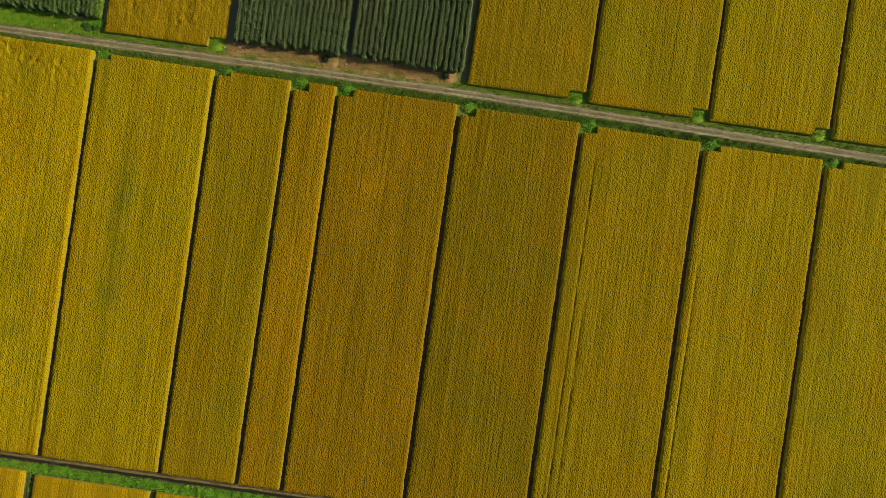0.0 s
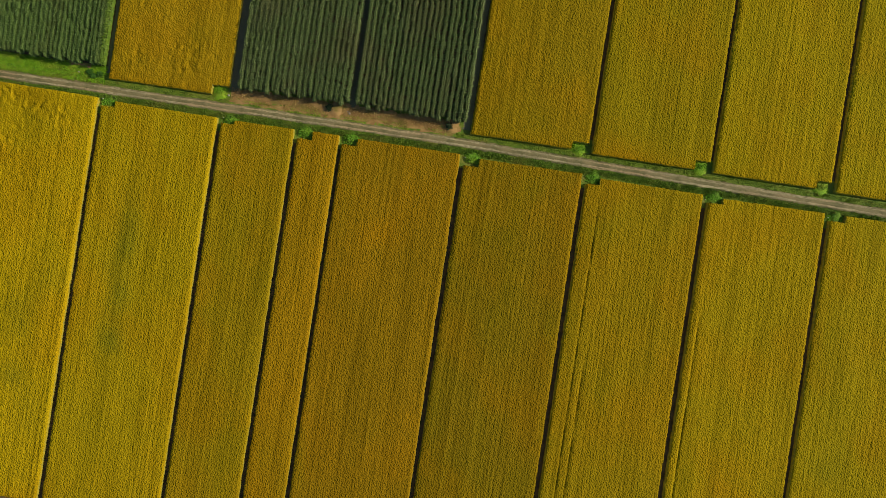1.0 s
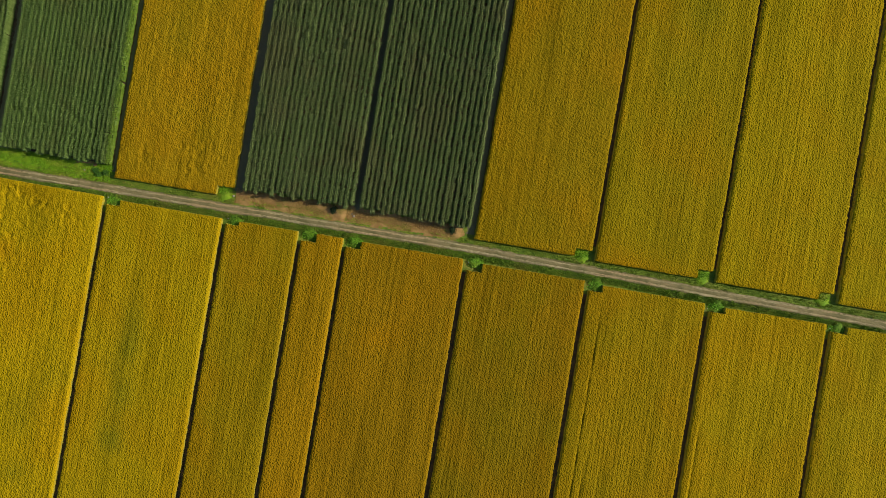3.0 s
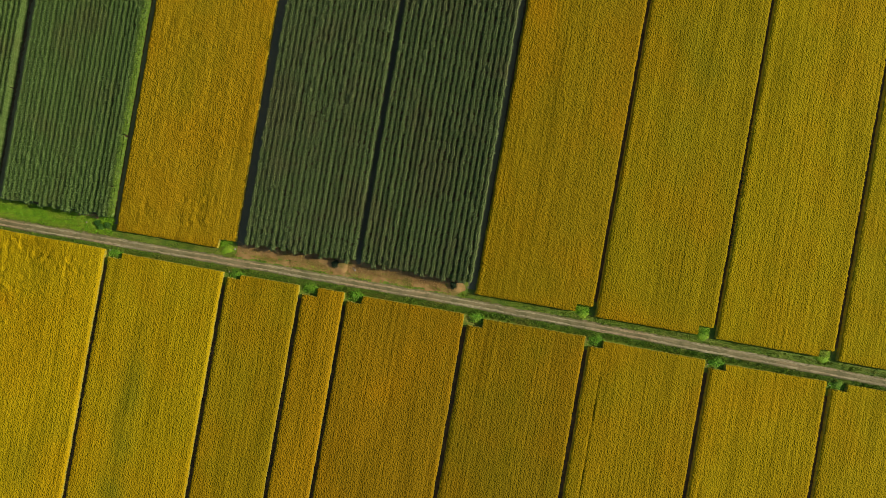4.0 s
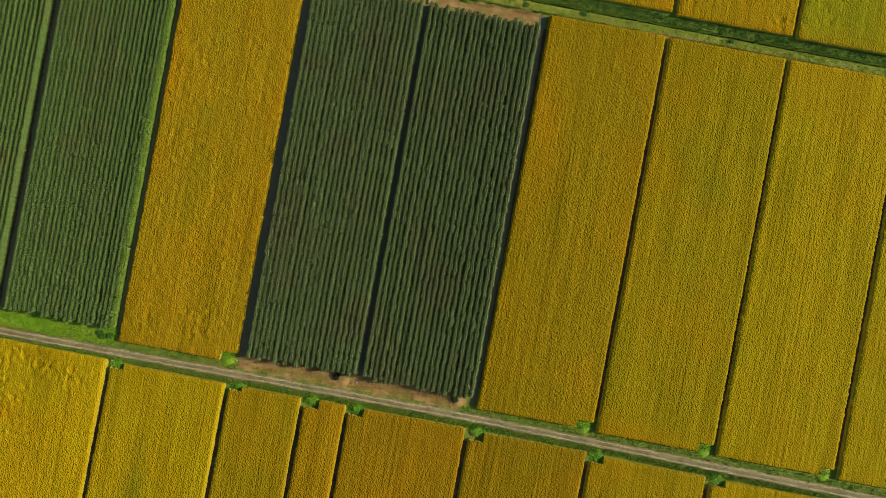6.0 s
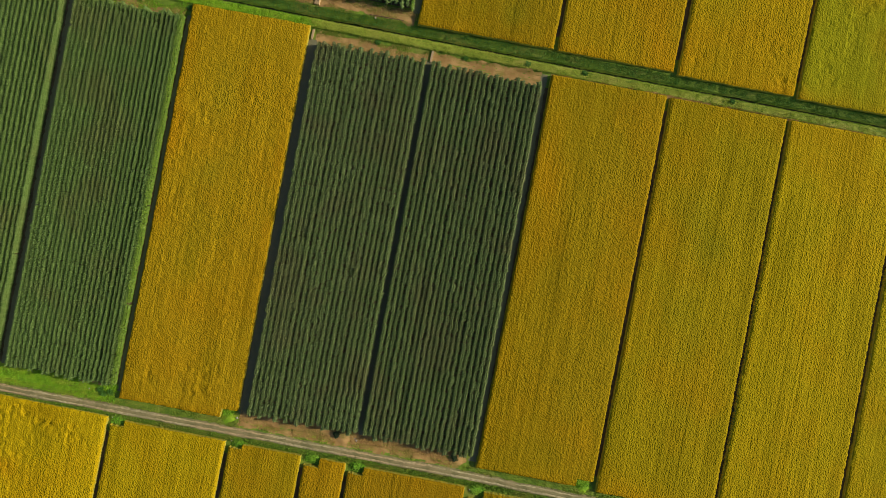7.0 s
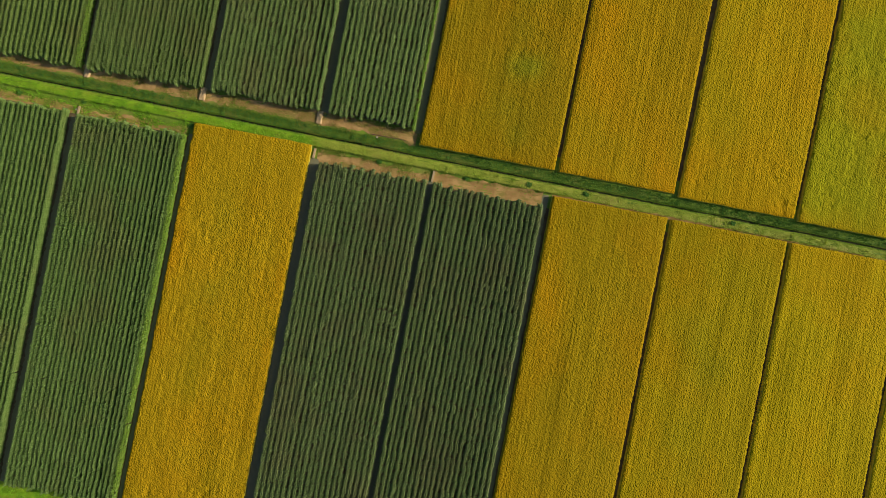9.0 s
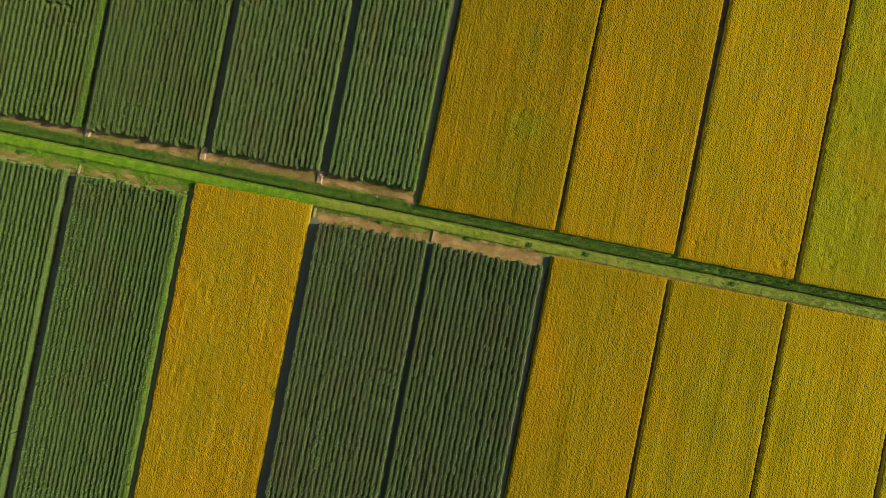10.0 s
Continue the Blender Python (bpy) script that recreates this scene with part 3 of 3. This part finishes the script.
MAIZE_LABEL = "dense dark green maize in straight rows"
maize_crop(-118.0, -97.0, 7.0, 82.0, MAIZE_LABEL, tone=(0.94, 1.08, 0.86), spread=0.42, apart=1.0, core=0.88)
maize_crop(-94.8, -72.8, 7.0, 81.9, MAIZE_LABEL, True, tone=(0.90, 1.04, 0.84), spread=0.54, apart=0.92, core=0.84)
maize_crop(-45.7, -23.8, 6.5, 81.7, MAIZE_LABEL)
maize_crop(-22.4, -0.3, 6.5, 81.4, MAIZE_LABEL)
maize_crop(-118.0, -96.3, 91.5, 158, MAIZE_LABEL + " with a rim coloured as sunlit", True, tone=(1.0, 1.07, 0.84), spread=0.42, apart=1.02, core=0.88)
maize_crop(-94.7, -71.4, 91.8, 158, MAIZE_LABEL, tone=(0.95, 1.00, 0.82), spread=0.62, apart=0.98, core=0.80)
maize_crop(-69.6, -47.7, 92.0, 158, MAIZE_LABEL, tone=(0.98, 1.03, 0.88), spread=0.84)
maize_crop(-45.6, -28.0, 92.0, 158, MAIZE_LABEL, True, tone=(1.02, 1.08, 0.92), spread=0.98)

# ---------------------------------------------------------------- grass


def tufts(name, line, x0, x1, d0, d1, per_m2, material, size, label, patchy=0.0, clear=(), upright=1.0):
    """Tufts of grass blades strewn over a strip, uncountable."""
    n = int((x1 - x0) * (d1 - d0) * per_m2 * 3.2)
    x, d = rng.uniform(x0, x1, n), rng.uniform(d0, d1, n)
    if patchy:
        keep = np.array([noise.noise((a * 0.25, b * 0.6, 3.1)) for a, b in zip(x, d)]) > patchy - 0.5
        x, d = x[keep], d[keep]
    for a, b in clear:
        keep = (x < a) | (x > b)
        x, d = x[keep], d[keep]
    n = len(x)
    y = line(x) + d
    z = land(x, y)
    # tufts grow in clumps half a metre across
    cells = field_noise(int((x1 - x0) / 0.3) + 2, int((d1 - d0) / 0.3) + 2, 1.5)
    lush = np.clip(1.0 + 0.32 * cells[((x - x0) / 0.3).astype(int), ((d - d0) / 0.3).astype(int)], 0.45, 1.9)
    verts, faces = [], []
    base = 0
    for blade in range(3):
        a = rng.uniform(0, 6.28, n)
        s = size * rng.uniform(0.30, 0.75, n) * lush
        w = s * rng.uniform(0.09, 0.18, n)
        dx, dy = np.cos(a), np.sin(a)
        h = s * rng.uniform(0.5, 1.0, n) * upright
        p0 = np.stack([x - dy * w * 0.6, y + dx * w * 0.6, z], -1)
        p1 = np.stack([x + dy * w * 0.6, y - dx * w * 0.6, z], -1)
        p2 = np.stack([x + dx * s * 0.55 + dy * w, y + dy * s * 0.55 - dx * w, z + h], -1)
        p3 = np.stack([x + dx * s * 0.55 - dy * w, y + dy * s * 0.55 + dx * w, z + h * 0.9], -1)
        verts.append(np.stack([p0, p1, p2, p3], 1).reshape(-1, 3))
        i = base + np.arange(n) * 4
        faces.append(np.stack([i, i + 1, i + 2, i + 3], -1))
        base += 4 * n
    return tagged(new(name, mesh_of(name, np.concatenate(verts), np.concatenate(faces), material)), label, "grass", kind="stuff")


south = lambda x: SOUTH_Y + 0 * np.asarray(x, float)
tufts("verge_grass", road_y, -125, 115, -2.15, -0.78, 15, TUFT_SOUTH, 0.34, "green grass verge along the south side of the track")
tufts("verge_grass", road_y, -125, 115, 0.78, 2.0, 12, TUFT, 0.33, "green grass verge along the north side of the track", 0.0, [(-47, -2)])
tufts("verge_grass", road_y, -47, -2, 0.80, 2.1, 13, TUFT_OLIVE, 0.28, "thin grass along the track", 0.38)
tufts("verge_grass", road_y, -125, -72.5, 1.0, 3.7, 18, TUFT_BANK, 0.30, "wide grass verge beside the maize")
tufts("verge_grass", road_y, -125, -72.5, 3.7, 4.6, 16, TUFT_BANK, 0.30, "grass at the foot of the maize", 0.0, [(-81, -75.2)])
tufts("dry_grass", road_y, -47.5, -2.5, 1.3, 4.3, 16, TUFT_DRY, 0.32, "dry straw-coloured grass on bare earth", 0.30, upright=0.8)
tufts("bank_grass", canal_y, -125, -46, -2.4, -0.2, 18, TUFT_BANK, 0.26, "bright green grass on the ditch bank")
tufts("bank_grass", canal_y, -50, 115, -2.4, -0.2, 18, TUFT_OLIVE, 0.26, "pale olive grass on the ditch bank")
# the slope's shade is put into the darker green of these tufts
tufts("ditch_grass", canal_y, -125, 115, 0.10, 1.9, 17, TUFT_DARK, 0.30, "green weeds on the ditch side, its shade put into their colour")
tufts("bank_grass", canal_y, -125, -73, -5.0, -2.3, 15, TUFT_BANK, 0.32, "rough green grass between bank and maize", 0.25)
tufts("dry_grass", canal_y, -125, -73, -5.0, -3.5, 9, TUFT_DRY, 0.34, "dry straw-coloured grass along the maize", 0.42)
tufts("bank_grass", canal_y, -47, 0, -3.4, -2.3, 13, TUFT, 0.26, "rough olive grass between bank and maize", 0.25)
tufts("dry_grass", canal_y, -46.5, -23.5, -5.0, -2.6, 9, TUFT_DRY, 0.28, "dry brown grass on bare earth by the maize", 0.3, upright=0.7)
tufts("bank_grass", canal_y, -46.5, -23.5, -5.0, -2.6, 9, TUFT, 0.28, "olive weeds on bare earth by the maize", 0.5)
tufts("dry_grass", canal_y, -125, -27, 2.2, 4.8, 14, TUFT_DRY, 0.30, "dry grass on the bare strip by the maize", 0.38, upright=0.8)
tufts("ditch_grass", canal_y, -125, 115, -0.45, 0.15, 9, TUFT_DARK, 0.26, "weeds leaning over the ditch bed, darkened like its shade", 0.35)
tufts("bank_grass", canal_y, -125, 115, 1.7, 2.4, 10, TUFT, 0.28, "green weeds on the lip of the ditch", 0.35)
tufts("bank_grass", canal_y, -125, -27, 2.4, 4.6, 15, TUFT, 0.26, "patches of green weeds by the maize", 0.46)
ribbon("south_bank", south, -130, 110, -2.5, -0.55, LUSH_GROUND, 0.02, "lush green bank beside the south ditch", "bank", 0.4, 8, 0.12)
tufts("bank_grass", south, -125, 60, -2.4, -0.45, 14, TUFT_LUSH, 0.46, "lush green weeds on the south ditch bank")
tufts("ditch_grass", south, -125, 60, -0.2, 0.1, 4, TUFT_DARK, 0.22, "dark weeds in the south ditch", 0.6)
for x0, x1 in ((-75.3, -73.5), (-50.2, -49.0)):
    tufts("gap_weeds", flat, x0, x1, -112, -84.5, 8, TUFT_LUSH, 0.4, "green weeds between two rice strips")
tufts("track_grass", road_y, -125, 115, -0.20, 0.20, 16, TUFT, 0.20, "sparse grass between the wheel ruts", 0.38, upright=0.5)
tufts("gap_weeds", road_y, -125, 115, 2.0, 2.5, 6, TUFT_DARK, 0.20, "thin weeds at the foot of the verge", 0.3, [(-47, 0)])

# ---------------------------------------------------------------- ramps, weeds and small things


def earth_ramp(x, y0, y1, wide0, wide1, z0, z1, material, label, steep=1.15):
    """A mound of earth that leads from a track or bank down into a field, with sloping flanks."""
    n, m = 14, 10
    verts, faces = [], []
    for i in range(n + 1):
        t = i / n
        w = wide0 + (wide1 - wide0) * t
        h = z0 + (z1 - z0) * t
        for j in range(m + 1):
            u = j / m * 2 - 1
            k = min(1.0, (1 - abs(u)) * steep)
            lift = h * k * k * (3 - 2 * k) * (1 if i else 0.9)
            verts.append((u * (w / 2 + 0.5) + rng.normal(0, 0.08), (y1 - y0) * t + rng.normal(0, 0.08), lift - 0.03 + rng.normal(0, 0.035)))
    for i in range(n):
        for j in range(m):
            a = i * (m + 1) + j
            faces.append((a, a + 1, a + m + 2, a + m + 1) if y1 > y0 else (a, a + m + 1, a + m + 2, a + 1))
    ob = new("earth_ramp", mesh_of("earth_ramp", verts, faces, material, True))
    ob.location = (x, y0, 0)
    return tagged(ob, label, "earth ramp", "ramps into the fields")


def weed_clump(x, y, wide, deep, tall, material, label, count=70):
    """A clump of broad-leaved weeds, heaped highest in its middle."""
    verts, faces = [], []
    for k in range(count * 5):
        px, py = np.clip(rng.normal(0, 0.36, 2), -0.75, 0.75) * (wide, deep)
        h = tall * rng.uniform(0.35, 1.0) * max(0.25, 1 - (px / wide) ** 2 - (py / deep) ** 2)
        n = len(verts)
        a, s = rng.uniform(0, 6.28), rng.uniform(0.09, 0.22)
        dx, dy = math.cos(a) * s, math.sin(a) * s
        z = h * rng.uniform(0.1, 1.0)
        verts += [(px, py, z), (px + dx - dy * 0.5, py + dy + dx * 0.5, z + s * 0.35), (px + dx * 1.9, py + dy * 1.9, z + s * 0.1), (px + dx + dy * 0.5, py + dy - dx * 0.5, z + s * 0.35)]
        faces.append((n, n + 1, n + 2, n + 3))
    ob = new("weed_clump", mesh_of("weed_clump", verts, faces, material))
    ob.location = (x, y, float(land(x, y)))
    return tagged(ob, label, "weeds", "weed clumps")


# ramps from the track down into the northern fields, and green ones into the southern fields
for x, y1 in ((-49.8, 6.4), (22.7, 5.9), (46.9, 5.9), (71.2, 5.2)):
    earth_ramp(x, float(road_y(x)) + 1.0, y1 + 0.6, 3.0, 1.8, 0.52, 0.22, BANK, "grassy earth ramp from the track into a rice strip")
earth_ramp(-26.3, float(road_y(-26.3)) + 1.0, 7.0, 3.2, 2.2, 0.45, 0.10, EARTH, "dry earth ramp from the track into the maize")
earth_ramp(-2.9, float(road_y(-2.9)) + 1.0, 6.6, 3.4, 1.8, 0.45, 0.10, EARTH, "dry earth ramp from the track into the maize")
for x in (-71.2, -46.9, -31.4, -22.3, 2.1, 26.5, 50.7, 75.0):
    earth_ramp(x, float(road_y(x)) - 1.0, float(road_y(x)) - 3.6, 2.9, 2.3, 0.60, 0.25, LUSH_GROUND, "low grassy ramp from the track into a rice strip")
# earth crossings at the ends of the maize paths by the canal
for x, d0, d1, w in ((-95.4, 2.2, 4.8, 0.3), (-71.6, 2.2, 4.8, 0.3), (-47.5, 2.2, 4.8, 0.25)):
    earth_ramp(x, float(canal_y(x)) + d0, float(canal_y(x)) + d1, w, w, 0.42, 0.36, SANDY_EARTH, "small pale earth crossing at the end of a path", 3.5)

# dark mounds added where the ramps' west flanks lie in shade
for x, y in ((-27.6, 5.2), (-3.5, 5.0)):
    weed_clump(x, y, 0.75, 0.9, 1.0, RAMP_SHADE, "dark leafy mound added for the shade beside an earth ramp", 60)
LUSH = "lush dark green weeds in a rice strip's corner"
for x, dy, tall in ((-71.3, -2.0, 0.5), (-46.5, -2.0, 0.4), (-31.5, -2.3, 0.8), (-22.4, -2.3, 0.8), (2.0, -2.4, 0.8), (26.4, -2.4, 0.7), (50.6, -2.3, 0.6), (74.8, -2.3, 0.4)):
    weed_clump(x, float(road_y(x)) + dy, 1.9, 1.3, tall, TUFT_LUSH, LUSH, 110)
for x, y in ((-49.9, 5.2), (22.6, 4.6), (46.9, 4.4), (71.2, 3.9)):
    weed_clump(x, y, 1.7, 1.4, 0.6, TUFT_BANK, "fresh green weeds on an earth ramp", 120)
for x, d in ((-76, 3.1), (-75.2, 2.4), (-73.9, 2.9)):
    weed_clump(x, float(road_y(x)) + d, 0.7, 0.6, 0.6, TUFT_DARK, "dark green bush beside the maize")
for x, d in ((-94.8, -2.7), (-108, -3.5), (-72.6, -3.2), (-34, -2.9), (-16, -2.7), (-3.5, -1.6), (8, -1.2), (38, -1.1)):
    weed_clump(x, float(canal_y(x)) + d, 0.6, 0.5, 0.5, TUFT_DARK, "small dark bush on the ditch bank", 30)
for k in range(26):
    x = -80 + k * 2.6 + rng.uniform(-0.8, 0.8)
    weed_clump(x, SOUTH_Y + rng.uniform(-1.9, -0.7), 0.9, 0.6, 0.6, TUFT_LUSH, "lush bright green weeds on the south ditch bank", 40)


# ---------------------------------------------------------------- small things


def marker_post(x, y, tall, label):
    """A short pale post with a rounded cap."""
    ob = thing("marker_post", label, "post", "posts at field corners", at=(x, y, float(land(x, y))))
    for name, r, z0, z1 in (("shaft", 0.05, -0.2, tall), ("cap", 0.075, tall, tall + 0.06)):
        bm = bmesh.new()
        bmesh.ops.create_cone(bm, cap_ends=True, segments=10, radius1=r, radius2=r * 0.9, depth=z1 - z0, matrix=Matrix.Translation((0, 0, (z0 + z1) / 2)))
        me = bpy.data.meshes.new(name)
        bm.to_mesh(me)
        bm.free()
        me.materials.append(CONCRETE)
        part_mesh(name, me, ob)
    return ob


def stone(x, y, size, z, label):
    bm = bmesh.new()
    bmesh.ops.create_icosphere(bm, subdivisions=2, radius=size)
    for v in bm.verts:
        v.co *= 1 + 0.25 * noise.noise(v.co * 3 / size + Vector((x, y, 0)))
        v.co.z *= 0.6
    me = bpy.data.meshes.new("stone")
    bm.to_mesh(me)
    bm.free()
    me.materials.append(STONE)
    ob = new("stone", me)
    ob.location = (x, y, z + size * 0.35)
    return tagged(ob, label, "stone", "loose stones")


def lying_pole(p, q, r, label):
    """A long thin pole that lies on the ground, with two pale blocks under it."""
    p, q = Vector(p), Vector(q)
    ob = thing("pole", label, "pole", at=tuple((p + q) / 2))
    bm = bmesh.new()
    bmesh.ops.create_cone(bm, cap_ends=True, segments=10, radius1=r, radius2=r * 0.8, depth=(q - p).length, matrix=(q - p).to_track_quat("Z", "Y").to_matrix().to_4x4())
    me = bpy.data.meshes.new("shaft")
    bm.to_mesh(me)
    bm.free()
    me.materials.append(WOOD)
    part_mesh("shaft", me, ob)
    return ob


def stake(x, y, tall, lean):
    bm = bmesh.new()
    bmesh.ops.create_cone(bm, cap_ends=True, segments=8, radius1=0.05, radius2=0.035, depth=tall + 0.3, matrix=pose(0, 0, tall / 2 - 0.15, lean, lean * 0.6, 0))
    me = bpy.data.meshes.new("stake")
    bm.to_mesh(me)
    bm.free()
    me.materials.append(WOOD)
    ob = new("stake", me)
    ob.location = (x, y, float(land(x, y)))
    return tagged(ob, "dark weathered wooden stake in bare earth", "stake", "stakes by the maize")


for x, y, tall in ((-72.4, 0.38, 0.35), (-48.1, 0.1, 0.3), (0.6, -0.66, 0.3), (48.9, -1.88, 0.35), (73.4, -1.85, 0.35)):
    marker_post(x, y, tall, "short white concrete post at a rice strip's corner")
for x, y, size in ((-47.9, 4.72, 0.22), (-23.5, 4.67, 0.22), (-23.9, 5.0, 0.14), (-35.4, 88.95, 0.18), (-96.2, 83.1, 0.2), (-78.3, 5.0, 0.15)):
    stone(x, y, size, float(land(x, y)), "pale weathered stone on bare earth")
for x, y in ((-8.1, 5.7), (-7.7, 5.5)):
    stake(x, y, 0.7, 12)
lying_pole((-36.5, 89.35, 0.2), (-29.6, 89.4, 0.2), 0.07, "long dark wooden pole lying on bare earth")
# each slab stands for a low sandy earth ridge at a maize path's end
for x, y, w, d in ((-95.6, 83.0, 0.42, 1.7), (-47.2, 83.4, 0.44, 2.0), (-22.8, 83.3, 0.45, 2.3)):
    bm = bmesh.new()
    bmesh.ops.create_cube(bm, size=1, matrix=Matrix.Diagonal((w, d, 0.34, 1)))
    bmesh.ops.bevel(bm, geom=bm.edges[:], offset=0.05, segments=2, affect="EDGES")
    me = bpy.data.meshes.new("slab")
    bm.to_mesh(me)
    bm.free()
    me.materials.append(SANDY)
    slab = new("slab", me)
    slab.location, slab.rotation_euler = (x, y, float(land(x, y)) + 0.14), (0, radians(2), radians(rng.uniform(-4, 4)))
    tagged(slab, "low narrow ridge of pale sandy earth at a path's end", "slab", "slabs at path ends")
